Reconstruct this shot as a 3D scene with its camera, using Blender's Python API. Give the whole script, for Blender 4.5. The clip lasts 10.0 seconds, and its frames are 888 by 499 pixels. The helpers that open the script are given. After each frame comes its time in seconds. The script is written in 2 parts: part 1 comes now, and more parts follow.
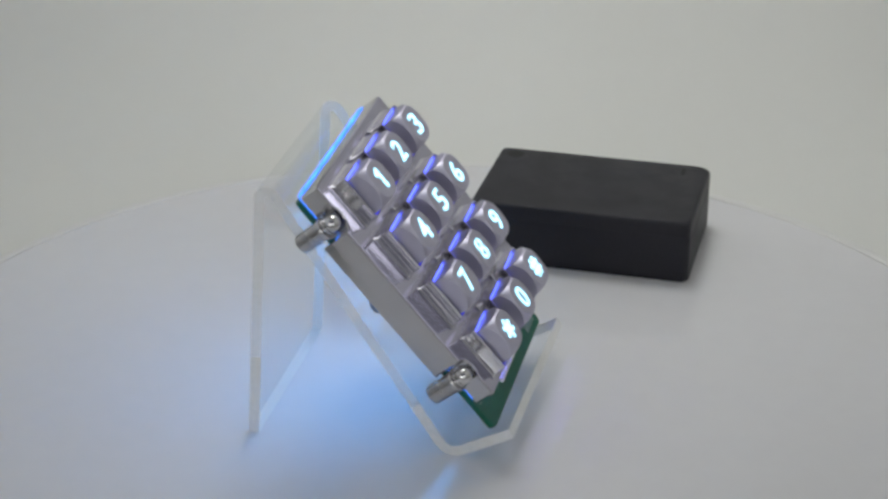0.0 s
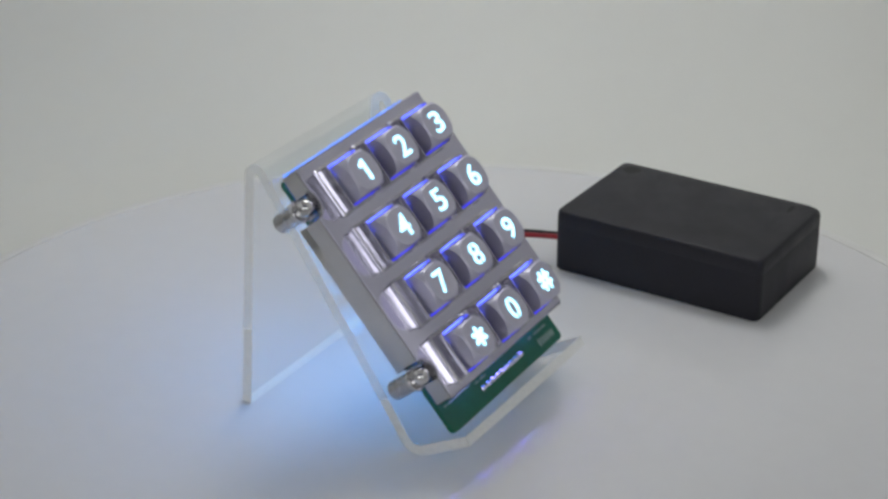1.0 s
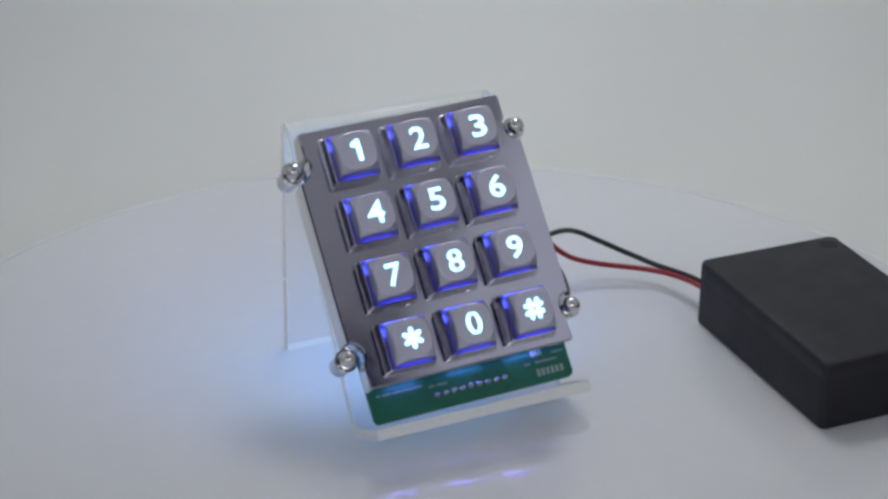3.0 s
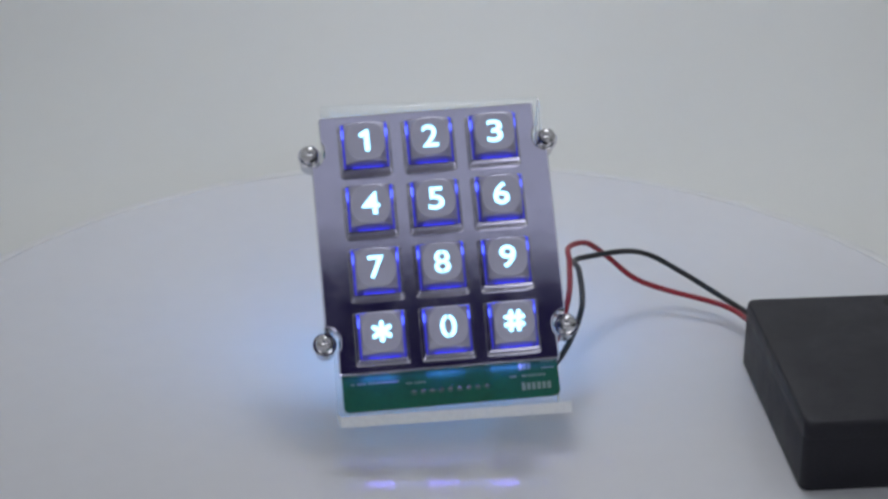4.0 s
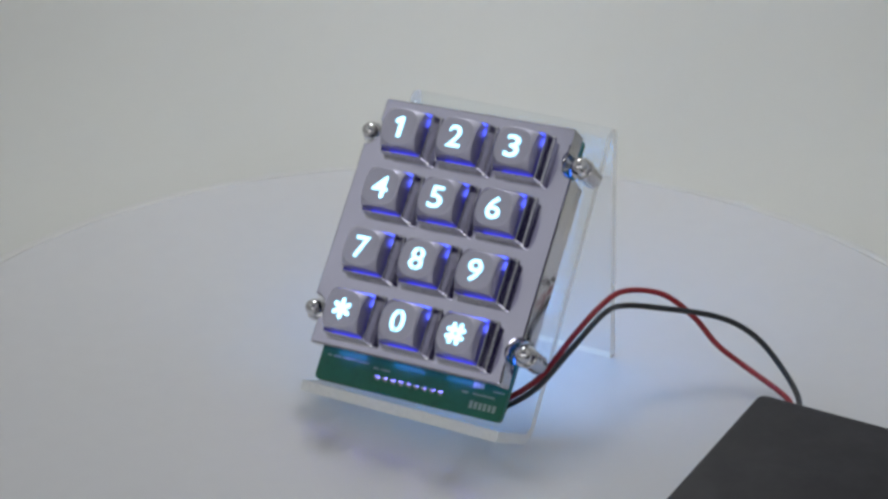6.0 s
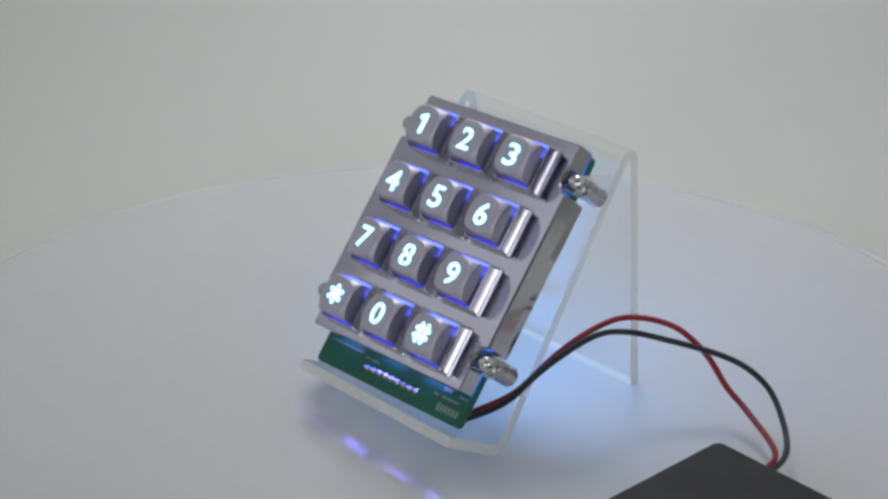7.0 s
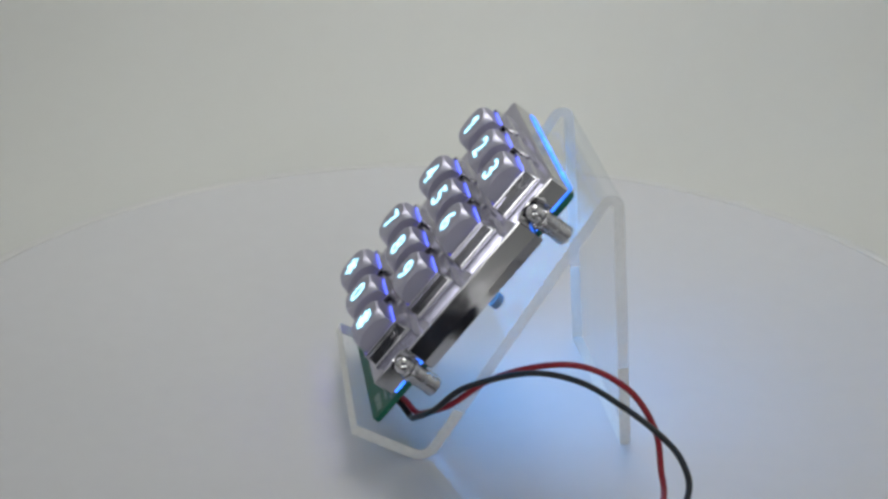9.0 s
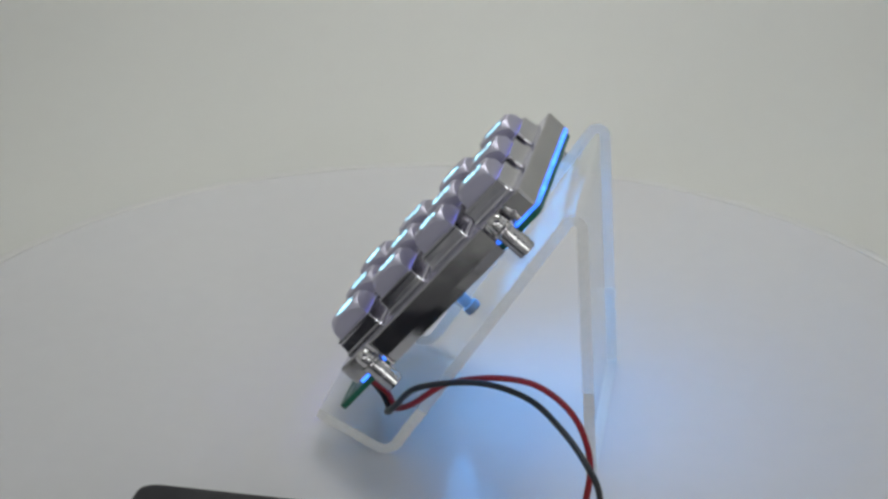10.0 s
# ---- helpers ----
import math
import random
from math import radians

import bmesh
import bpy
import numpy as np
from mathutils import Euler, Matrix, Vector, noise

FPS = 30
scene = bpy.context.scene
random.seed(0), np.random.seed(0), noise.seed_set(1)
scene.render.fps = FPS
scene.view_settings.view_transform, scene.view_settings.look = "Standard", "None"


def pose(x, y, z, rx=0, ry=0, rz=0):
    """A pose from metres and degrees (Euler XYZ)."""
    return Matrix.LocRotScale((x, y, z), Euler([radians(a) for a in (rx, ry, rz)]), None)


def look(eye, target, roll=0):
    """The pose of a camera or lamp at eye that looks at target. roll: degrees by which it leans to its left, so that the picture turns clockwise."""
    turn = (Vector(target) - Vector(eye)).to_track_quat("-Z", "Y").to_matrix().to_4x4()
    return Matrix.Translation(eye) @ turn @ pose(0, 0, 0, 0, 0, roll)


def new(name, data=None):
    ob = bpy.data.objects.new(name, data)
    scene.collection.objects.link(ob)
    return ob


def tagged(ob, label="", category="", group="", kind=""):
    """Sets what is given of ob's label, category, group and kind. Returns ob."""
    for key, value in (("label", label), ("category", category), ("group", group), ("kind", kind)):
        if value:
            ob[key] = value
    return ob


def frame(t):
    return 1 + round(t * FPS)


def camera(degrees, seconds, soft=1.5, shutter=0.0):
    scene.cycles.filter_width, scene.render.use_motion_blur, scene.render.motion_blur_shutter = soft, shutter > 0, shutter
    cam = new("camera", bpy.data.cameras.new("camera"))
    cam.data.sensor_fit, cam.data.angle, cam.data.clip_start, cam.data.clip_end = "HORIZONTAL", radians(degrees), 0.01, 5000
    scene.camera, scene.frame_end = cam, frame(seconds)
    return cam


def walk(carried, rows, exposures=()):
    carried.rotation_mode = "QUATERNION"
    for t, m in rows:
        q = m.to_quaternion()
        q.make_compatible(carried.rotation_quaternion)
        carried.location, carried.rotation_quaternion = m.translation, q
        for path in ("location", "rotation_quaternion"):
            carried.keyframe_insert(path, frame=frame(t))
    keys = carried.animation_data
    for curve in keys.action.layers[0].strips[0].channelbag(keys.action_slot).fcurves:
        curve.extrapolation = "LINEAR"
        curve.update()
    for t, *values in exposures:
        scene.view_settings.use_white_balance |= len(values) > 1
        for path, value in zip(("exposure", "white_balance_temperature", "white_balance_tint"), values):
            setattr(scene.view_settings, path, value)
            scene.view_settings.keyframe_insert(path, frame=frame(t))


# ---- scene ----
# a still camera on a stand before the open front of a small light tent
cam = camera(25.035, 10.0, soft=2.9)
EYE = pose(0.0, -0.5015, 0.2876, 90 - 25.593, 0, -0.1)
walk(cam, [(0.0, EYE), (10.0, EYE)], exposures=[(0.0, -0.07, 6480, 11), (2.5, -0.07, 6230, 13), (4.5, -0.07, 6020, 15), (5.5, -0.07, 6260, 13),
                                          (7.5, -0.07, 6360, 11), (10.0, -0.07, 6500, 10)])

# turn of the turntable, degrees about its axis
TURN_T = [0, 0.5, 1, 1.5, 2, 2.5, 4, 4.5, 5, 5.5, 7, 7.5, 8, 8.5, 9, 9.5, 10]
TURN_A = [79.45, 70.6, 61.7, 52.9, 44.12, 35.34, 8.8, 0, -8.8, -17.6, -43.93, -52.55, -61.2, -70.05, -79.04, -88.03, -97.02]

MM = 0.001
TENT_X, TENT_BACK, TENT_FRONT, TENT_TOP, TENT_FLOOR = 0.26, 0.34, -0.292, 0.45, -0.025

# ---- light ----
world = bpy.data.worlds.new("room_dark")
world.use_nodes = True
world.node_tree.nodes["Background"].inputs[0].default_value = (0.7, 0.75, 0.8, 1)
world.node_tree.nodes["Background"].inputs[1].default_value = 0.02
scene.world = world


def area_lamp(name, eye, target, sx, sy, watts, colour, spread=180.0):
    data = bpy.data.lights.new(name, "AREA")
    data.shape, data.size, data.size_y = "RECTANGLE", sx, sy
    data.energy, data.color, data.spread = watts, colour, radians(spread)
    ob = new(name, data)
    ob.matrix_world = look(eye, target)
    return ob


area_lamp("tent_led_panel", (0.03, 0.20, TENT_TOP - 0.012), (0.03, 0.2001, 0), 0.13, 0.14, 0.57, (0.985, 1.0, 0.985))
# bluish fill added at the ceiling's front edge, mirrored by the face plate
area_lamp("ceiling_front_fill", (0.0, -0.225, TENT_TOP - 0.012), (0.0, -0.2251, 0), 0.28, 0.12, 0.030, (0.80, 0.84, 1.0))
for side in (-1, 1):
    # lamps that shine through the tent's side walls
    area_lamp("side_panel", (side * (TENT_X - 0.004), -0.11, 0.28), (0, -0.11, 0.28), 0.34, 0.29, 0.085, (0.965, 1.0, 1.0))
# lamps on either side of the camera
area_lamp("front_lamp", (-0.22, -0.62, 0.25), (0, 0, 0.06), 0.20, 0.20, 0.021, (0.98, 1.0, 0.97), 34)
area_lamp("front_lamp", (0.22, -0.62, 0.32), (0, 0, 0.06), 0.20, 0.24, 0.021, (0.98, 1.0, 0.97), 34)
# unseen fill added behind the tent, lifts the room walls the metal mirrors
area_lamp("room_fill", (0, 1.5, 1.78), (0, 1.5001, 0), 0.6, 0.6, 80, (0.97, 1.0, 0.99))


# ---- materials ----
def material(name, colour, rough=0.5, metal=0.0, grain=0.0, grain_scale=200.0, bump=0.0, bump_scale=900.0, blotch=0.0,
             blotch_scale=25.0, coat=0.0, coat_rough=0.05, emit=None, emit_strength=0.0, transmission=0.0, ior=1.5,
             rough_var=0.0, emit_var=0.0):
    m = bpy.data.materials.new(name)
    m.use_nodes = True
    nt = m.node_tree
    b = nt.nodes["Principled BSDF"]
    b.inputs["Base Color"].default_value = (*colour, 1)
    b.inputs["Roughness"].default_value = rough
    b.inputs["Metallic"].default_value = metal
    b.inputs["IOR"].default_value = ior
    b.inputs["Transmission Weight"].default_value = transmission
    b.inputs["Coat Weight"].default_value = coat
    b.inputs["Coat Roughness"].default_value = coat_rough
    if emit:
        b.inputs["Emission Color"].default_value = (*emit, 1)
        b.inputs["Emission Strength"].default_value = emit_strength
    co = nt.nodes.new("ShaderNodeTexCoord")

    def tex(scale, detail=3.0):
        n = nt.nodes.new("ShaderNodeTexNoise")
        n.inputs["Scale"].default_value, n.inputs["Detail"].default_value = scale, detail
        nt.links.new(co.outputs["Object"], n.inputs["Vector"])
        return n.outputs["Fac"]

    def ranged(fac, lo, hi):
        r = nt.nodes.new("ShaderNodeMapRange")
        r.inputs["From Min"].default_value, r.inputs["From Max"].default_value = 0.3, 0.7
        r.inputs["To Min"].default_value, r.inputs["To Max"].default_value = lo, hi
        nt.links.new(fac, r.inputs["Value"])
        return r.outputs["Result"]

    if grain or blotch:
        mul = nt.nodes.new("ShaderNodeMath")
        mul.operation = "MULTIPLY"
        nt.links.new(ranged(tex(grain_scale), 1 - grain, 1 + grain), mul.inputs[0])
        nt.links.new(ranged(tex(blotch_scale, 4), 1 - blotch, 1 + blotch), mul.inputs[1])
        mix = nt.nodes.new("ShaderNodeVectorMath")
        mix.operation = "SCALE"
        mix.inputs[0].default_value = colour
        nt.links.new(mul.outputs[0], mix.inputs["Scale"])
        nt.links.new(mix.outputs[0], b.inputs["Base Color"])
    if rough_var:
        nt.links.new(ranged(tex(blotch_scale * 3, 5), max(0.0, rough - rough_var), rough + rough_var), b.inputs["Roughness"])
    if emit_var:
        nt.links.new(ranged(tex(140, 2), emit_strength * (1 - emit_var), emit_strength * (1 + emit_var)), b.inputs["Emission Strength"])
    if bump:
        bn = nt.nodes.new("ShaderNodeBump")
        bn.inputs["Strength"].default_value, bn.inputs["Distance"].default_value = bump, 0.0003
        nt.links.new(tex(bump_scale), bn.inputs["Height"])
        nt.links.new(bn.outputs[0], b.inputs["Normal"])
    return m


FABRIC = material("white_tent_fabric", (0.80, 0.80, 0.765), 0.9, grain=0.004, grain_scale=120, blotch=0.015, blotch_scale=5)
PLATTER = material("glossy_white_plastic", (0.785, 0.78, 0.79), 0.11, grain=0.008, grain_scale=150, blotch=0.012, blotch_scale=9, ior=1.42)
# side walls greyed from white, a falloff of light put into their colour
SIDE_FABRIC = material("greyed_tent_fabric", (0.60, 0.60, 0.585), 0.9, grain=0.01, grain_scale=120, blotch=0.02, blotch_scale=5)
RIM = material("matt_white_rim", (0.79, 0.785, 0.765), 0.38, grain=0.01, grain_scale=150, blotch=0.015, blotch_scale=12)
# unseen ceiling: the plate's indigo glow is put into this colour
DARK_CEILING = material("indigo_mirrored_ceiling", (0.045, 0.032, 0.14), 0.9, blotch=0.1, blotch_scale=2, grain=0.05)
DARK_ROOM = material("grey_room_paint", (0.5, 0.5, 0.51), 0.9, blotch=0.1, blotch_scale=2, grain=0.05)
BENCH = material("dark_laminate", (0.03, 0.028, 0.027), 0.5, blotch=0.15, blotch_scale=12, grain=0.1)
# the blue haze over the face plate is put into this tint
CHROME = material("blue_cast_chrome", (0.62, 0.605, 0.74), 0.12, 1.0, blotch=0.03, blotch_scale=60, rough_var=0.04,
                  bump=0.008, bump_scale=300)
# the same metal for the sides, without the blue cast
SIDE_CHROME = material("plain_chrome_side", (0.60, 0.59, 0.60), 0.12, 1.0, blotch=0.05, blotch_scale=70, rough_var=0.05, bump=0.012, bump_scale=300)
BRIGHT_CHROME = material("mirror_bright_chrome", (0.70, 0.69, 0.73), 0.14, 1.0, blotch=0.03, blotch_scale=120, rough_var=0.03,
                         bump=0.02, bump_scale=350)
# keys: lifted and tinted lilac for the same blue haze
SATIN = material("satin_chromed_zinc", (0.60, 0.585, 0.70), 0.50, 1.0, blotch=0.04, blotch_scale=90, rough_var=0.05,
                 bump=0.012, bump_scale=500)
NUT = material("bright_nickel", (0.66, 0.65, 0.66), 0.10, 1.0, blotch=0.05, blotch_scale=300, rough_var=0.04)
SLEEVE = material("brushed_nickel", (0.56, 0.55, 0.56), 0.24, 1.0, blotch=0.08, blotch_scale=250, grain=0.06, grain_scale=1400, rough_var=0.06)
SOLDER_MASK = material("green_solder_mask", (0.005, 0.135, 0.078), 0.42, blotch=0.12, blotch_scale=150, grain=0.08,
                       grain_scale=900, coat=0.1)
SILK = material("white_silkscreen", (0.30, 0.42, 0.38), 0.6)
TIN = material("soldered_tin", (0.75, 0.75, 0.78), 0.25, 1.0)
DIGIT_GLOW = material("lit_legend", (0.8, 0.9, 1.0), 0.4, emit=(0.29, 0.76, 1.0), emit_strength=2.7)
KEY_GLOW = material("blue_key_light", (0.1, 0.1, 0.6), 0.5, emit=(0.10, 0.10, 1.0), emit_strength=0.5)
KEY_LED = material("bright_key_lamp", (0.1, 0.2, 0.7), 0.5, emit=(0.10, 0.15, 1.0), emit_strength=3.4)
KEY_LED_LOW = material("violet_key_lamp", (0.1, 0.1, 0.7), 0.5, emit=(0.07, 0.07, 1.0), emit_strength=0.8)
EDGE_LED = material("violet_edge_lamp", (0.1, 0.1, 0.7), 0.5, emit=(0.22, 0.20, 1.0), emit_strength=20.0)
EDGE_GLOW = material("blue_light_guide", (0.1, 0.3, 0.8), 0.5, emit=(0.035, 0.19, 1.0), emit_strength=2.4, emit_var=0.6)
REAR_GLOW = material("blue_rear_glow", (0.2, 0.5, 0.9), 0.4, emit=(0.09, 0.40, 1.0), emit_strength=4.4, emit_var=0.6)


def clear_sheet():
    """Clear acrylic: see-through straight on, glossy towards the rim of sight."""
    m = bpy.data.materials.new("clear_acrylic")
    m.use_nodes = True
    nt = m.node_tree
    out = nt.nodes["Material Output"]
    nt.nodes.remove(nt.nodes["Principled BSDF"])
    clear, gloss, mix = (nt.nodes.new("ShaderNodeBsdf" + k) if k != "Mix" else nt.nodes.new("ShaderNodeMixShader") for k in ("Transparent", "Glossy", "Mix"))
    clear.inputs["Color"].default_value = (0.975, 0.985, 0.99, 1)
    gloss.inputs["Roughness"].default_value = 0.12
    weight = nt.nodes.new("ShaderNodeLayerWeight")
    weight.inputs["Blend"].default_value = 0.5
    power = nt.nodes.new("ShaderNodeMath")
    power.operation = "POWER"
    power.inputs[1].default_value = 5.0
    ramp = nt.nodes.new("ShaderNodeMapRange")
    ramp.inputs["To Min"].default_value, ramp.inputs["To Max"].default_value = 0.03, 0.30
    nt.links.new(weight.outputs["Facing"], power.inputs[0])
    nt.links.new(power.outputs[0], ramp.inputs["Value"])
    nt.links.new(ramp.outputs["Result"], mix.inputs[0])
    nt.links.new(clear.outputs[0], mix.inputs[1])
    nt.links.new(gloss.outputs[0], mix.inputs[2])
    nt.links.new(mix.outputs[0], out.inputs["Surface"])
    return m


ACRYLIC = clear_sheet()
# light piped to the edges is put into a whiter, denser copy
ACRYLIC_EDGE = material("bright_acrylic_edge", (0.95, 0.95, 0.92), 0.35, grain=0.04, grain_scale=800)
ACRYLIC_EDGE.node_tree.nodes["Principled BSDF"].inputs["Alpha"].default_value = 0.93
DIM_EDGE = material("dim_acrylic_edge", (0.92, 0.92, 0.90), 0.15, grain=0.04, grain_scale=800)
DIM_EDGE.node_tree.nodes["Principled BSDF"].inputs["Alpha"].default_value = 0.5
BOX_PLASTIC = material("black_abs", (0.020, 0.0195, 0.026), 0.5, ior=1.38, blotch=0.15, blotch_scale=40, grain=0.15, grain_scale=1500,
                       bump=0.25, bump_scale=2500, rough_var=0.05)
BOX_DARK = material("painted_recess_shade", (0.006, 0.006, 0.008), 0.6)
RED_PVC = material("red_pvc", (0.33, 0.012, 0.022), 0.38, grain=0.08, grain_scale=900)
BLACK_PVC = material("black_pvc", (0.014, 0.016, 0.02), 0.38, grain=0.15, grain_scale=900)
RUBBER = material("grey_rubber", (0.22, 0.25, 0.30), 0.6)


# ---- mesh helpers ----
def part(name, bm, mats, parent, label="", m=None, smooth=None):
    me = bpy.data.meshes.new(name)
    bmesh.ops.recalc_face_normals(bm, faces=bm.faces)
    bm.to_mesh(me)
    bm.free()
    for mat in (mats if isinstance(mats, (list, tuple)) else [mats]):
        me.materials.append(mat)
    if smooth is not None:
        me.set_sharp_from_angle(angle=radians(smooth))
        for f in me.polygons:
            f.use_smooth = True
    ob = new(name, me)
    if parent:
        ob.parent = parent
    if m is not None:
        ob.matrix_basis = m
    if label:
        ob["label"] = label
    return ob


def again(ob, parent, m, label=""):
    o = new(ob.name.split(".")[0], ob.data)
    o.parent, o.matrix_basis = parent, m
    if label:
        o["label"] = label
    return o


def rounded_rect(w, h, r, seg=5):
    pts = []
    for cx, cy, a0 in ((w / 2 - r, h / 2 - r, 0), (-w / 2 + r, h / 2 - r, 90), (-w / 2 + r, -h / 2 + r, 180), (w / 2 - r, -h / 2 + r, 270)):
        for i in range(seg + 1):
            a = radians(a0 + 90 * i / seg)
            pts.append((cx + r * math.cos(a), cy + r * math.sin(a)))
    return pts


def loft(rings, cap=(True, True), closed=False):
    """rings: lists of 3D points in millimetres, all of one length."""
    bm = bmesh.new()
    vs = [[bm.verts.new(Vector(p) * MM) for p in ring] for ring in rings]
    n = len(vs[0])
    pairs = list(zip(vs[:-1], vs[1:])) + ([(vs[-1], vs[0])] if closed else [])
    for a, b in pairs:
        for i in range(n):
            bm.faces.new((a[i], a[(i + 1) % n], b[(i + 1) % n], b[i]))
    if not closed:
        if cap[0]:
            bm.faces.new(vs[0][::-1])
        if cap[1]:
            bm.faces.new(vs[-1])
    return bm


def ring(outline, z):
    return [(x, y, z) for x, y in outline]


def circle(r, n=20, cx=0, cy=0):
    return [(cx + r * math.cos(2 * math.pi * i / n), cy + r * math.sin(2 * math.pi * i / n)) for i in range(n)]


def prism(outline, z0, z1, bevel=0.0):
    """A slab of an outline, with its top rim eased."""
    if bevel <= 0:
        return loft([ring(outline, z0), ring(outline, z1)])
    n = len(outline)
    inner = []
    for i in range(n):
        p0, p1, p2 = Vector(outline[i - 1]), Vector(outline[i]), Vector(outline[(i + 1) % n])
        d1, d2 = (p1 - p0).normalized(), (p2 - p1).normalized()
        nrm = (Vector((-d1.y, d1.x)) + Vector((-d2.y, d2.x)))
        nrm = nrm.normalized() if nrm.length > 1e-6 else Vector((-d1.y, d1.x))
        k = bevel / max(0.5, nrm.dot(Vector((-d1.y, d1.x))))
        inner.append(tuple(p1 + nrm * k))
    mid = [tuple((Vector(a) * 0.7 + Vector(b) * 0.3)) for a, b in zip(outline, inner)]
    return loft([ring(outline, z0), ring(outline, z1 - bevel), ring(mid, z1 - bevel * 0.3), ring(inner, z1)])


def spline(pts, steps):
    pts = [Vector(p) for p in pts]
    out = []
    for k in range(len(pts) - 1):
        p0, p1, p2, p3 = pts[max(k - 1, 0)], pts[k], pts[k + 1], pts[min(k + 2, len(pts) - 1)]
        for i in range(steps):
            t = i / steps
            out.append(0.5 * (2 * p1 + (p2 - p0) * t + (2 * p0 - 5 * p1 + 4 * p2 - p3) * t * t + (3 * p1 - 3 * p2 + p3 - p0) * t ** 3))
    out.append(pts[-1])
    return out


def tube(path, r, n=12):
    rings, up = [], Vector((0, 0, 1))
    for i, p in enumerate(path):
        d = (path[min(i + 1, len(path) - 1)] - path[max(i - 1, 0)]).normalized()
        s = d.cross(up)
        s = s.normalized() if s.length > 1e-4 else Vector((1, 0, 0))
        up = s.cross(d).normalized()
        rings.append([p + (s * math.cos(a) + up * math.sin(a)) * r for a in [2 * math.pi * j / n for j in range(n)]])
    return loft(rings)


def fillet(points, radii, steps=7):
    """A 2D polyline with rounded inner corners."""
    out = [Vector(points[0])]
    for i in range(1, len(points) - 1):
        p, a, b = Vector(points[i]), Vector(points[i - 1]), Vector(points[i + 1])
        da, db = (a - p).normalized(), (b - p).normalized()
        half = math.acos(max(-1, min(1, da.dot(db)))) / 2
        c = p + (da + db).normalized() * (radii[i - 1] / math.sin(half))
        t0, t1 = p + da * (radii[i - 1] / math.tan(half)), p + db * (radii[i - 1] / math.tan(half))
        a0, a1 = math.atan2(*(t0 - c).yx), math.atan2(*(t1 - c).yx)
        while a1 - a0 > math.pi:
            a1 -= 2 * math.pi
        while a1 - a0 < -math.pi:
            a1 += 2 * math.pi
        for j in range(steps + 1):
            t = a0 + (a1 - a0) * j / steps
            out.append(c + Vector((math.cos(t), math.sin(t))) * radii[i - 1])
    out.append(Vector(points[-1]))
    return out


def text_bm(body, height, width, bold=0.0, thick=0.12):
    """The outline of a word in the built-in font, scaled to a size in millimetres and centred."""
    cu = bpy.data.curves.new("glyph", "FONT")
    cu.body, cu.size, cu.offset, cu.resolution_u = body, 1.0, bold, 4
    cu.extrude = 0.01
    ob = new("glyph", cu)
    bpy.context.view_layer.update()
    me = bpy.data.meshes.new_from_object(ob.evaluated_get(bpy.context.evaluated_depsgraph_get()))
    bpy.data.objects.remove(ob)
    bpy.data.curves.remove(cu)
    bm = bmesh.new()
    bm.from_mesh(me)
    bpy.data.meshes.remove(me)
    lo = [min(v.co[i] for v in bm.verts) for i in range(3)]
    hi = [max(v.co[i] for v in bm.verts) for i in range(3)]
    for v in bm.verts:
        v.co = Vector(((v.co.x - (lo[0] + hi[0]) / 2) / (hi[0] - lo[0]) * width,
                       (v.co.y - (lo[1] + hi[1]) / 2) / (hi[1] - lo[1]) * height,
                       (v.co.z - lo[2]) / (hi[2] - lo[2]) * thick)) * MM
    return bm


def stroke_bm(strokes, w, thick=0.12):
    """Round-ended bars, in millimetres; each lies a hair above the last."""
    bm = bmesh.new()
    for k, (x0, y0, x1, y1) in enumerate(strokes):
        a = math.atan2(y1 - y0, x1 - x0)
        pts = [(x0 + w / 2 * math.cos(a + math.pi / 2 + math.pi * i / 6), y0 + w / 2 * math.sin(a + math.pi / 2 + math.pi * i / 6)) for i in range(7)]
        pts += [(x1 + w / 2 * math.cos(a - math.pi / 2 + math.pi * i / 6), y1 + w / 2 * math.sin(a - math.pi / 2 + math.pi * i / 6)) for i in range(7)]
        lo = [bm.verts.new(Vector((x, y, 0)) * MM) for x, y in pts]
        hi = [bm.verts.new(Vector((x, y, thick + 0.012 * k)) * MM) for x, y in pts]
        bm.faces.new(hi)
        bm.faces.new(lo[::-1])
        for i in range(14):
            bm.faces.new((lo[i], lo[(i + 1) % 14], hi[(i + 1) % 14], hi[i]))
    return bm


def root(name, m):
    ob = new(name)
    ob.empty_display_size = 0.02
    ob.matrix_basis = m
    return ob


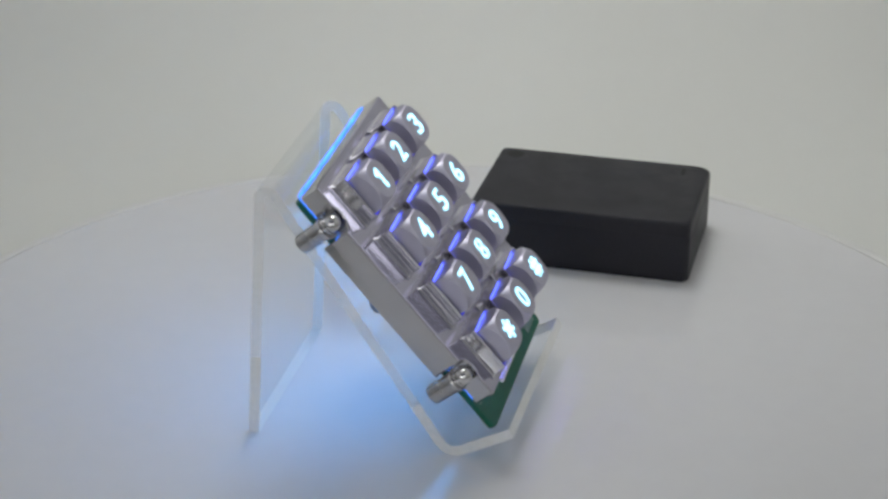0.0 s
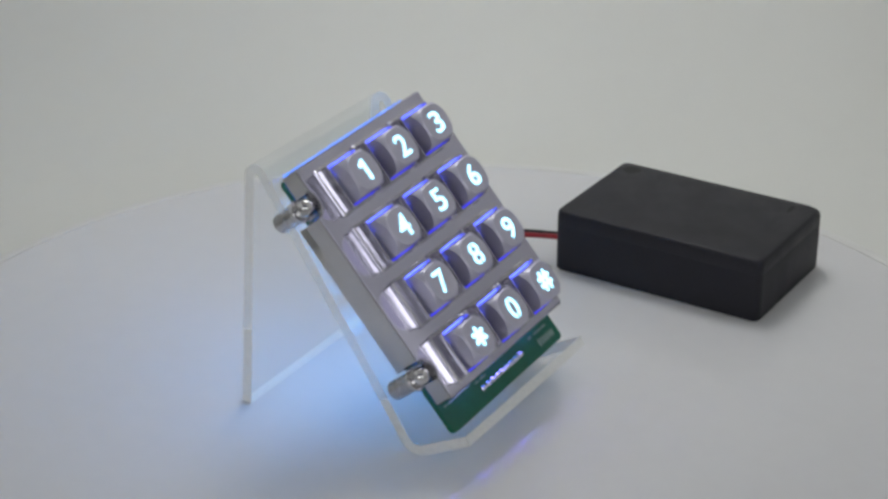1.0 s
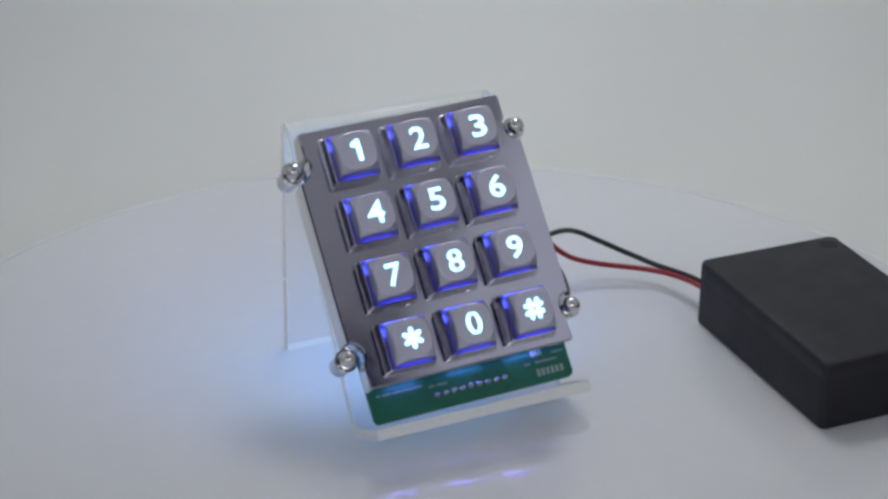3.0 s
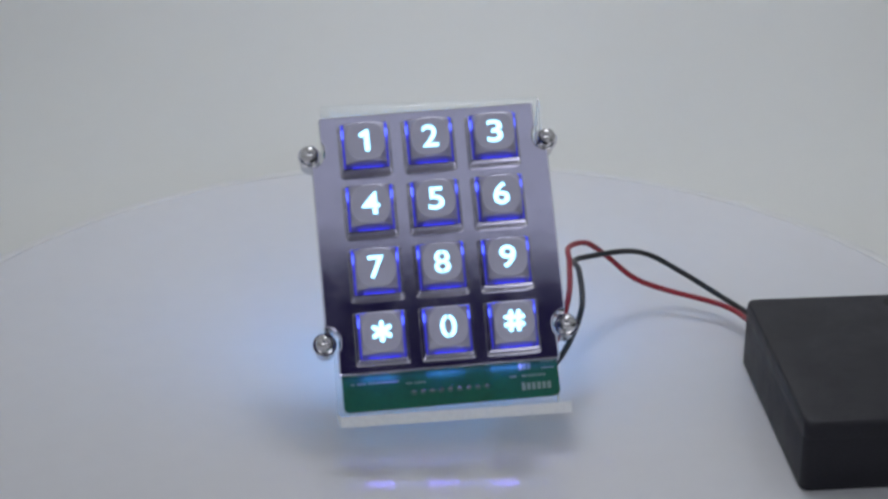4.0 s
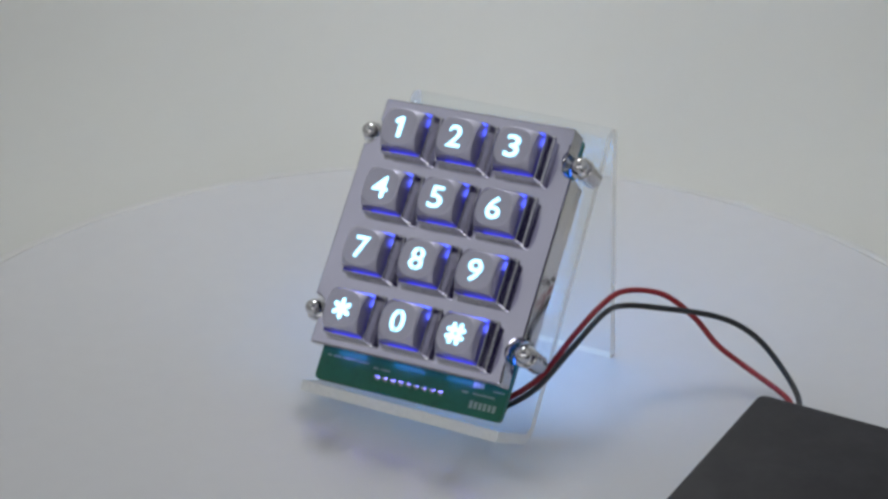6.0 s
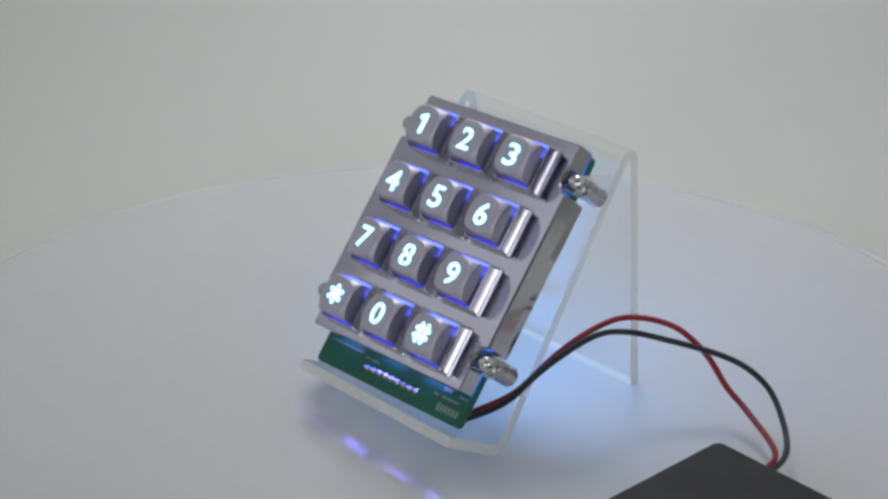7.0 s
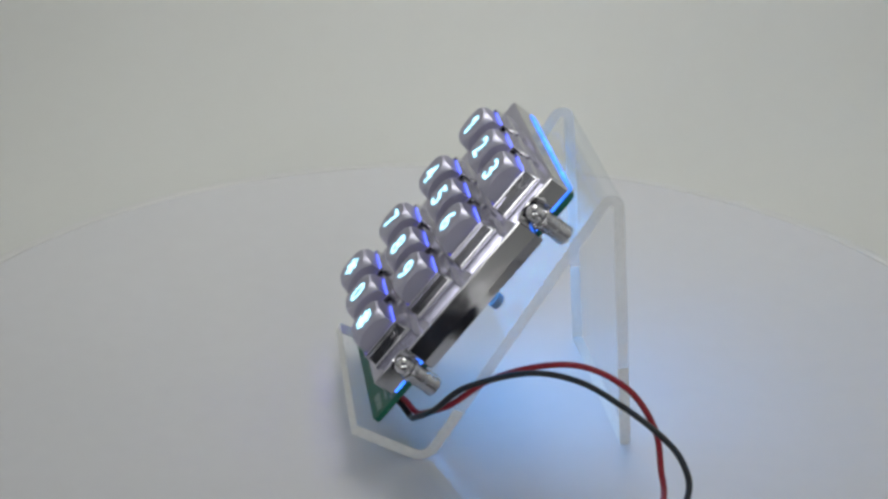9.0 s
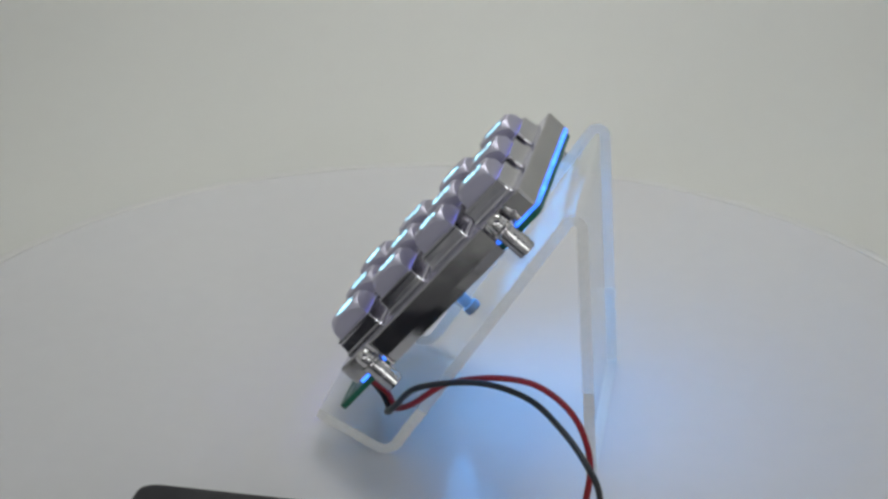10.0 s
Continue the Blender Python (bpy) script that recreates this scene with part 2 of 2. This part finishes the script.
# ---- the light tent ----
def tent():
    # floor, curved sweep and back wall in one sheet
    r, x = 0.13, TENT_X
    prof = [(-0.46, TENT_FLOOR)]
    prof += [(TENT_BACK - r + r * math.sin(radians(a)), TENT_FLOOR + r - r * math.cos(radians(a))) for a in range(0, 91, 5)]
    prof += [(TENT_BACK, TENT_TOP)]
    back = [(y + 0.006, z) if z > TENT_FLOOR + r else (y + 0.004, z - 0.006) for y, z in prof]
    rings = [[(s * x / MM, y / MM, z / MM) for y, z in prof + back[::-1]] for s in (-1, 1)]
    ob = part("backdrop", loft(rings), FABRIC, None, smooth=30)
    tagged(ob, "seamless off-white fabric sweep behind the turntable", "backdrop", kind="structure")

    def slab(name, x0, x1, y0, y1, z0, z1, mat, label, category):
        bm = bmesh.new()
        bmesh.ops.create_cube(bm, size=1)
        for v in bm.verts:
            v.co = Vector(((x0 + x1) / 2 + v.co.x * (x1 - x0), (y0 + y1) / 2 + v.co.y * (y1 - y0), (z0 + z1) / 2 + v.co.z * (z1 - z0)))
        tagged(part(name, bm, mat, None), label, category, kind="structure")

    e = 0.006
    slab("wall_west", -x - e - 0.002, -x - 0.002, -0.30, TENT_BACK, TENT_FLOOR, TENT_TOP, SIDE_FABRIC, "fabric side wall of the light tent, greyed to dim it", "wall")
    slab("wall_east", x + 0.002, x + e + 0.002, -0.30, TENT_BACK, TENT_FLOOR, TENT_TOP, SIDE_FABRIC, "fabric side wall of the light tent, greyed to dim it", "wall")
    slab("ceiling", -x - 0.01, x + 0.01, TENT_FRONT, TENT_BACK + 0.01, TENT_TOP + 0.003, TENT_TOP + 0.009, FABRIC, "white fabric ceiling of the light tent", "ceiling")
    # an unseen room added in front of the tent, for the metal to mirror
    a = 2.2
    slab("floor", -a, a, -a, a, -0.78, -0.74, DARK_ROOM, "plain grey floor of the room", "floor")
    slab("wall_south", -a, a, -a - 0.05, -a, -0.74, 1.8, DARK_ROOM, "plain grey wall of the room", "wall")
    slab("wall_north", -a, a, a, a + 0.05, -0.74, 1.8, DARK_ROOM, "plain grey wall of the room", "wall")
    slab("wall_left", -a - 0.05, -a, -a, a, -0.74, 1.8, DARK_ROOM, "plain grey wall of the room", "wall")
    slab("wall_right", a, a + 0.05, -a, a, -0.74, 1.8, DARK_ROOM, "plain grey wall of the room", "wall")
    slab("ceiling_room", -a, a, -a, a, 1.8, 1.85, DARK_CEILING, "unseen dark ceiling, tinted indigo for the plate to mirror", "ceiling")
    # bench carrying the tent
    slab("bench_top", -0.7, 0.7, -0.47, TENT_BACK + 0.15, TENT_FLOOR - 0.046, TENT_FLOOR - 0.007, BENCH, "dark bench top under the light tent", "bench")


tent()


def turntable():
    t = root("turntable", pose(0, 0, TENT_FLOOR))
    tagged(t, "round glossy white display turntable on the tent floor", "turntable")
    n, h, r = 160, -TENT_FLOOR / MM, 176.5
    rings = [ring(circle(168, n), 0), ring(circle(169.8, n), 1), ring(circle(169.8, n), h - 0.5), ring(circle(169.3, n), h)]
    part("platter", loft(rings), PLATTER, t, smooth=40)
    # a soft rounded band round the edge
    sec = [(170.0, 0.5), (r - 2.0, 0.0), (r, 1.0), (r, h - 4.6)]
    sec += [(r - 4.5 + 4.5 * math.cos(radians(a)), h - 4.5 + 4.6 * math.sin(radians(a))) for a in range(10, 91, 16)]
    sec += [(170.6, h + 0.1), (170.0, h - 0.2)]
    part("rim", loft([ring(circle(q, n), z) for q, z in sec], closed=True), RIM, t, "rounded matt white rim", smooth=35)
    return t


TURNTABLE = turntable()


# ---- acrylic easel ----
STAND_M = pose(1.28 * MM, 0.21 * MM, 0, 0, 0, -2.45)


def acrylic_stand():
    s = root("display_stand", STAND_M)
    tagged(s, "bent clear acrylic easel stand on the white turntable", "stand")
    th = 3.0
    mid = fillet([(-27.8, 10.2), (-9.3, 0.15), (41.4, 78.6), (46.4, 0.0)], [4.5, 2.2])
    # short steps along the straight runs
    fine = [mid[0]]
    for p in mid[1:]:
        a, steps = fine[-1], max(1, int((p - fine[-1]).length / 6))
        fine += [a.lerp(p, (q + 1) / steps) for q in range(steps)]
    mid = fine
    n = len(mid)
    left, right = [], []
    for i, p in enumerate(mid):
        d = (mid[min(i + 1, n - 1)] - mid[max(i - 1, 0)]).normalized()
        q = Vector((-d.y, d.x)) * th / 2
        left.append(p + q)
        right.append(p - q)
    low = min(p.y for p in left + right)
    outline = left + right[::-1]
    bm = bmesh.new()
    w = 63.4 / 2

    def lip(x, p):
        """The lip is bent a little askew: it rises and runs forward towards one side."""
        k = max(0.0, min(1.0, (-11.0 - p.x) / 17.0)) * x / w
        return Vector((x, p.x - 1.1 * k, p.y - low + 1.1 * k)) * MM

    cols = [[bm.verts.new(lip(x, p)) for p in outline] for x in (-w, w)]
    m = len(outline)
    for i in range(m):
        f = bm.faces.new((cols[0][i], cols[0][(i + 1) % m], cols[1][(i + 1) % m], cols[1][i]))
        f.material_index = 1 if i in (n - 1, m - 1) else 0
    for c in cols:
        for i in range(n - 1):
            f = bm.faces.new((c[i], c[i + 1], c[m - 2 - i], c[m - 1 - i]))
            # the lip and the foot take the bright edge, the rest the dim one
            f.material_index = 1 if i < 11 or i > n - 6 else 2
    part("bent_sheet", bm, [ACRYLIC, ACRYLIC_EDGE, DIM_EDGE], s, smooth=30)
    return s


STAND = acrylic_stand()

# ---- metal keypad ----
U = Vector((0.99715, -0.06150, 0.04374))
V = Vector((0.00607, 0.64306, 0.76579))
N = Vector((-0.07522, -0.76334, 0.64160))
KEY_O = Vector((-1.39, -6.02, 56.37)) * MM
KEY_M = Matrix.Translation(KEY_O) @ Matrix((U, V, N)).transposed().to_4x4()
PITCH = 18.0
Z_PLATE, Z_BACK, Z_PCB = -9.6, -15.6, -16.7


def plate_outline():
    """Housing face with a rounded bite round each of the four posts."""
    q = [(33.3, 0.0), (33.3, 23.2)]
    for i in range(9):
        a = radians(-92 - (178 - 92) * i / 8)
        q.append((33.6 + 4.3 * math.cos(a), 27.6 + 4.3 * math.sin(a)))
    q += [(29.5, 29.4), (30.3, 30.6), (30.4, 37.0), (29.8, 37.6)]
    top = q[1:]
    bot = [(x, -y * 0.972) for x, y in top]
    right = bot[::-1] + top
    left = [(-x, y) for x, y in right[::-1]]
    return right + left


def keycap_bm():
    """A square prism cut by a dome: upright sides with arched tops, and a rounded flat face."""
    bm, m, h, power = bmesh.new(), 64, 5.55, 2.8
    rings = [[] for _ in range(7)]
    for i in range(m):
        c, s = math.cos(2 * math.pi * i / m), math.sin(2 * math.pi * i / m)
        unit = (abs(c) ** power + abs(s) ** power) ** (-1 / power)
        edge = h / max(abs(c), abs(s))
        drop = 1.3 * (edge / unit - 5.3)
        points = [(5.18 * unit, 0.0), (5.28 * unit, -0.05), (edge, -drop), (edge * 1.01, -drop - 0.1), (edge * 1.035, -5.2), (edge * 1.035, -9.3)]
        mid = (0.5 * (points[1][0] + edge), 0.5 * (points[1][1] - drop))
        points.insert(2, mid)
        for r, (q, z) in zip(rings, points):
            r.append(bm.verts.new(Vector((q * c, q * s, z)) * MM))
    bm.faces.new(rings[0])
    for a, b in zip(rings, rings[1:]):
        for i in range(m):
            bm.faces.new((a[i], b[i], b[(i + 1) % m], a[(i + 1) % m]))
    bm.faces.new(rings[-1][::-1])
    return bm


def bezel_bm():
    """A raised frame: a bead at its foot, a hollow flank and a rolled lip."""
    def sec(w, r, z):
        return ring(rounded_rect(w, w, r, 3), z)
    b = Z_PLATE
    prof = [(14.9, b - 0.2), (14.95, b + 0.25), (14.8, b + 0.6), (14.5, b + 0.75), (14.2, b + 0.72), (13.95, b + 1.0), (13.62, b + 2.2), (13.45, b + 3.6), (13.5, b + 4.2),
            (13.45, b + 4.55), (13.25, b + 4.8), (12.95, b + 4.82), (12.75, b + 4.6), (12.65, b + 4.2), (12.6, b - 0.2)]
    return loft([sec(w, 0.55 if w > 14 else 0.4, z) for w, z in prof], closed=True)


def key_lamp_bm(bars):
    """Thin strips standing in the gap round a key: centre x, y, width, height, foot, top."""
    bm = bmesh.new()
    for cx, cy, w, h, z0, z1 in bars:
        v = [bm.verts.new(Vector((cx + sx * w / 2, cy + sy * h / 2, z)) * MM) for z in (z0, z1) for sx, sy in ((-1, -1), (1, -1), (1, 1), (-1, 1))]
        for f in ((3, 2, 1, 0), (4, 5, 6, 7), (0, 1, 5, 4), (1, 2, 6, 5), (2, 3, 7, 6), (3, 0, 4, 7)):
            bm.faces.new([v[i] for i in f])
    return bm


def legend_bm(ch):
    if ch == "*":
        return stroke_bm([(2.35 * math.cos(a), 2.35 * math.sin(a), -2.35 * math.cos(a), -2.35 * math.sin(a)) for a in (radians(90), radians(30), radians(150))], 1.35)
    if ch == "#":
        return stroke_bm([(-1.15, -2.4, -0.85, 2.4), (1.0, -2.4, 1.3, 2.4), (-2.2, 1.05, 2.3, 1.05), (-2.3, -1.05, 2.2, -1.05)], 1.3)
    if ch == "1":
        return stroke_bm([(0.45, -2.5, 0.45, 2.5), (0.45, 2.5, -0.95, 1.65)], 1.4)
    return text_bm(ch, 6.4, 4.9 if ch == "4" else 4.4, 0.014)


def keypad():
    k = root("keypad", KEY_M)
    tagged(k, "chromed metal twelve-key keypad lit blue, leaning on a clear acrylic stand", "keypad")
    housing = part("housing", prism(plate_outline(), Z_BACK, Z_PLATE, 0.5), [CHROME, SIDE_CHROME], k, "polished chrome face plate, tinted with the blue glow", smooth=20)
    # the face gets the blue-cast copy, the sides the plain one
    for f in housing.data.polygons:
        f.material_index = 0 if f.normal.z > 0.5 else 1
    # circuit board and the light guide above it
    pcb = part("circuit_board", prism(rounded_rect(60, 82.4, 1.6, 4), 0, 1.6), SOLDER_MASK, k, "green circuit board", m=Matrix.Translation(Vector((0.3, -4.2, Z_PCB - 1.6)) * MM))
    part("light_guide", prism(rounded_rect(58.4, 73.7, 1.0), Z_PCB + 0.02, Z_BACK - 0.02), EDGE_GLOW, k, "blue glowing layer between plate and board",
         m=Matrix.Translation(Vector((0.3, 1.2, 0)) * MM))
    for sx in (-1, 1):
        part("side_skirt", prism([(sx * 31.6 + q[0], q[1]) for q in rounded_rect(3.36, 46.4, 0.3, 2)], -18.4, Z_BACK + 0.02), SIDE_CHROME, k, "polished side wall of the plate", smooth=30)
    pin = None
    for i in range(9):
        m = Matrix.Translation(Vector((-10.4 + 2.54 * i, -37.0, 1.58)) * MM)
        if pin is None:
            pin = part("solder_pin", loft([ring(circle(0.95, 10), 0), ring(circle(0.65, 10), 0.5), ring(circle(0.28, 10), 1.2)]), TIN, pcb, "shiny soldered pin", m=m, smooth=50)
        else:
            again(pin, pcb, m)
    # printed lines, too small to read
    rng = random.Random(4)
    for x0, y, count, w, h, gap in ((-27.5, -34.2, 22, 0.42, 0.62, 0.62), (-12.2, -35.0, 9, 0.42, 0.62, 0.62), (16.6, -35.6, 15, 0.45, 0.7, 0.68), (20.0, -38.6, 6, 1.0, 2.3, 1.42),
                                    (19.6, -33.2, 3, 0.95, 1.5, 1.15), (25.6, -33.8, 6, 0.4, 0.6, 0.6)):
        line = bmesh.new()
        for q in range(count):
            if count > 8 and rng.random() < 0.14:
                continue
            cx, cy, hh = x0 + q * gap, y + 0.5, h * rng.uniform(0.8, 1.0)
            vs = [line.verts.new(Vector((cx + sx * w / 2, cy + sy * hh / 2, z)) * MM) for z in (1.585, 1.625) for sx, sy in ((-1, -1), (1, -1), (1, 1), (-1, 1))]
            for f in ((4, 5, 6, 7), (0, 1, 5, 4), (1, 2, 6, 5), (2, 3, 7, 6), (3, 0, 4, 7)):
                line.faces.new([vs[i] for i in f])
        part("print_bars", line, SILK, pcb, "pale printed marking")
    # keys
    bezel = cap = None
    for j, row in enumerate(("123", "456", "789", "*0#")):
        for i, ch in enumerate(row):
            x, y = (i - 1) * PITCH, (1.5 - j) * PITCH
            m = Matrix.Translation(Vector((x, y, 0)) * MM)
            if bezel is None:
                bezel = part("bezel", bezel_bm(), BRIGHT_CHROME, k, "raised chrome bezel round a key", m=m)
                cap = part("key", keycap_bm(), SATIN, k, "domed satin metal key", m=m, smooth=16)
                lit = part("key_light", prism(rounded_rect(12.4, 12.4, 0.3, 2), -9.58, -8.4), KEY_GLOW, bezel, "blue glow beneath the key")
                bar = part("key_lamp", key_lamp_bm([(0, 6.1, 9.5, 0.24, -7.4, -5.2), (-6.1, 4.2, 0.2, 2.2, -7.4, -6.2), (6.1, 4.2, 0.2, 2.0, -7.4, -5.9)]), KEY_LED, bezel, "bright blue lamp strip beside the key")
                low = part("key_lamp", key_lamp_bm([(0.4, -6.1, 8.6, 0.2, -7.6, -5.6)]), KEY_LED_LOW, bezel, "violet lamp strip below the key")
                key = cap
            else:
                b = again(bezel, k, m)
                again(lit, b, Matrix.Identity(4))
                again(bar, b, Matrix.Identity(4))
                again(low, b, Matrix.Identity(4))
                key = again(cap, k, m)
            part("legend", legend_bm(ch), DIGIT_GLOW, key, "glowing pale blue character " + ch, m=Matrix.Translation(Vector((0, 0, -0.05)) * MM))
            if ch in "80":
                for y0, y1 in (((-3.3, -0.5), (0.5, 3.3)) if ch == "8" else ((-3.4, -2.0), (2.0, 3.4))):
                    part("stencil_bridge", prism(rounded_rect(0.3, y1 - y0, 0.1, 2), 0.0, 0.11), SATIN, key, "thin metal bridge across the character",
                         m=Matrix.Translation(Vector((0, (y0 + y1) / 2, 0)) * MM))
    # posts at the corners: sleeve, washer and domed nut
    first = None
    for x, y in ((-33.6, 27.7), (33.6, 27.7), (-33.6, -26.6), (33.6, -26.6)):
        m = Matrix.Translation(Vector((x, y, 0)) * MM)
        if first is None:
            sleeve = part("sleeve", loft([ring(circle(2.6, 24), -22.4), ring(circle(2.85, 24), -22.1), ring(circle(2.85, 24), -14.6), ring(circle(2.7, 24), -14.3)]), SLEEVE, k, "brushed nickel sleeve", m=m, smooth=20)
            washer = part("washer", loft([ring(circle(3.2, 24), -14.3), ring(circle(3.3, 24), -14.1), ring(circle(3.3, 24), -13.6), ring(circle(3.2, 24), -13.4)]), NUT, k, m=m, smooth=40)
            dome = [ring(circle(2.55, 24), -13.4), ring(circle(2.65, 24), -13.2), ring(circle(2.65, 24), -12.2)]
            dome += [ring(circle(2.5 * math.cos(radians(a)), 24), -11.5 + 2.5 * math.sin(radians(a))) for a in range(-15, 87, 11)]
            nut = part("domed_nut", loft(dome), NUT, k, "shiny domed nut", m=m, smooth=38)
            first = True
        else:
            for o in (sleeve, washer, nut):
                again(o, k, m)
    # edge lamps; behind the board an added glow panel and rubber stops
    for x in (-19.5, -1.0, 16.0):
        part("edge_lamp", prism(rounded_rect(9.0, 0.6, 0.2, 2), Z_PCB + 0.06, Z_BACK - 0.06), EDGE_LED, k, "violet lamp in the slot under the plate",
             m=Matrix.Translation(Vector((x, -35.45, 0)) * MM))
    # added emitter that casts the blue pool on the turntable
    part("rear_glow_panel", prism(rounded_rect(52, 44, 3.0, 4), -0.8, 0.02), REAR_GLOW, k, "blue glow panel added behind the board",
         m=Matrix.Translation(Vector((0, 10, Z_PCB - 1.6)) * MM))
    for x in (-21, 21):
        part("rubber_stop", loft([ring(circle(1.6, 16), 0), ring(circle(1.6, 16), -5.0), ring(circle(2.3, 16), -5.2), ring(circle(2.3, 16), -7.2), ring(circle(2.0, 16), -7.5)]), RUBBER, k, "grey rubber stop",
             m=Matrix.Translation(Vector((x, -0.5, Z_PCB - 1.6)) * MM), smooth=40)
    return k


KEYPAD = keypad()

# ---- battery box and its leads ----
BOX_M = pose(113.0 * MM, -30.2 * MM, 0, 0, 0, -4.2)


def battery_box():
    b = root("battery_box", BOX_M)
    tagged(b, "black plastic battery box with red and black leads on the turntable", "battery box")
    W, L, H = 47.8, 72.2, 21.0

    def sec(dw, r, z, r2=None):
        out = []
        w, l, r2 = (W - dw) / 2, (L - dw) / 2, r if r2 is None else r2
        for sx, sy, q, a0 in ((1, 1, r, 0), (-1, 1, r, 90), (-1, -1, r2, 180), (1, -1, r2, 270)):
            for i in range(8):
                a = radians(a0 + 90 * i / 7)
                out.append((sx * (w - q) + q * math.cos(a), sy * (l - q) + q * math.sin(a), z))
        return out
    part("case", loft([sec(1.2, 2.2, 0), sec(0.2, 2.4, 0.6), sec(0, 2.4, 1.2), sec(0, 2.4, 15.9), sec(0.06, 2.4, 16.0)]), BOX_PLASTIC, b, smooth=40)
    lid = part("lid", loft([sec(0.06, 2.4, 16.02), sec(0, 2.4, 16.12), sec(0, 2.4, H - 2.4), sec(0.2, 2.4, H - 1.0, 3.0), sec(0.5, 2.3, H - 0.4, 4.0), sec(1.0, 2.2, H - 0.1, 5.2), sec(1.9, 2.0, H, 5.6)]),
               BOX_PLASTIC, b, "matt black snap lid", smooth=50)
    # recess and slot are flat patches, with their shade put into the colour
    part("screw_recess", loft([ring(circle(2.9, 20), 0), ring(circle(2.7, 20), 0.05)]), BOX_DARK, lid, "screw recess painted as a dark disc", m=Matrix.Translation(Vector((18.6, 30.4, H)) * MM))
    part("latch_slot", loft([ring(rounded_rect(5.0, 1.3, 0.4), 0), ring(rounded_rect(4.8, 1.1, 0.4), 0.05)]), BOX_DARK, lid, "latch slot painted as a dark patch", m=Matrix.Translation(Vector((17.5, -27.5, H)) * MM))
    inv = BOX_M.inverted()
    red = [(13.6, -19.2, 13.0), (15.0, -13.5, 9.6), (18.4, -10.8, 7.2), (24.0, -8.8, 9.8), (32.2, -3.4, 16.4), (38.1, 6.1, 26.3), (41.1, 19.2, 30.7), (43.5, 31.0, 30.2), (51.3, 40.8, 26.4), (59.3, 45.6, 18.8), (67.3, 45.2, 11.5),
           (76.5, 43.2, 7.7), (92.5, 33.6, 5.8), (96.5, 20.0, 7.5), (94.5, 4.0, 10.8)]
    black = [(12.0, -19.3, 12.7), (14.6, -14.6, 8.4), (18.6, -12.2, 5.8), (24.4, -12.0, 8.8), (33.6, -8.4, 16.0), (40.4, -1.0, 26.0), (43.1, 15.1, 30.0), (44.5, 28.2, 27.0), (52.8, 37.3, 23.8), (64.7, 44.7, 20.9), (73.2, 48.8, 17.0),
             (81.8, 47.9, 12.0), (94.0, 36.8, 6.6), (98.5, 22.0, 7.5), (97.5, 4.0, 10.5)]
    for name, pts, mat in (("red_lead", red, RED_PVC), ("black_lead", black, BLACK_PVC)):
        path = [(inv @ (Vector(p) * MM)) / MM for p in pts]
        part(name, tube(spline(path, 10), 0.85), mat, b, name.split("_")[0] + " insulated lead", smooth=60)
    return b


BATTERY = battery_box()


def motions():
    for thing, rest in ((TURNTABLE, pose(0, 0, TENT_FLOOR)), (STAND, STAND_M), (KEYPAD, KEY_M), (BATTERY, BOX_M)):
        rows = []
        for i in range(41):
            t = i * 0.25
            rows.append((t, Matrix.Rotation(radians(float(np.interp(t, TURN_T, TURN_A))), 4, "Z") @ rest))
        walk(thing, rows)


motions()
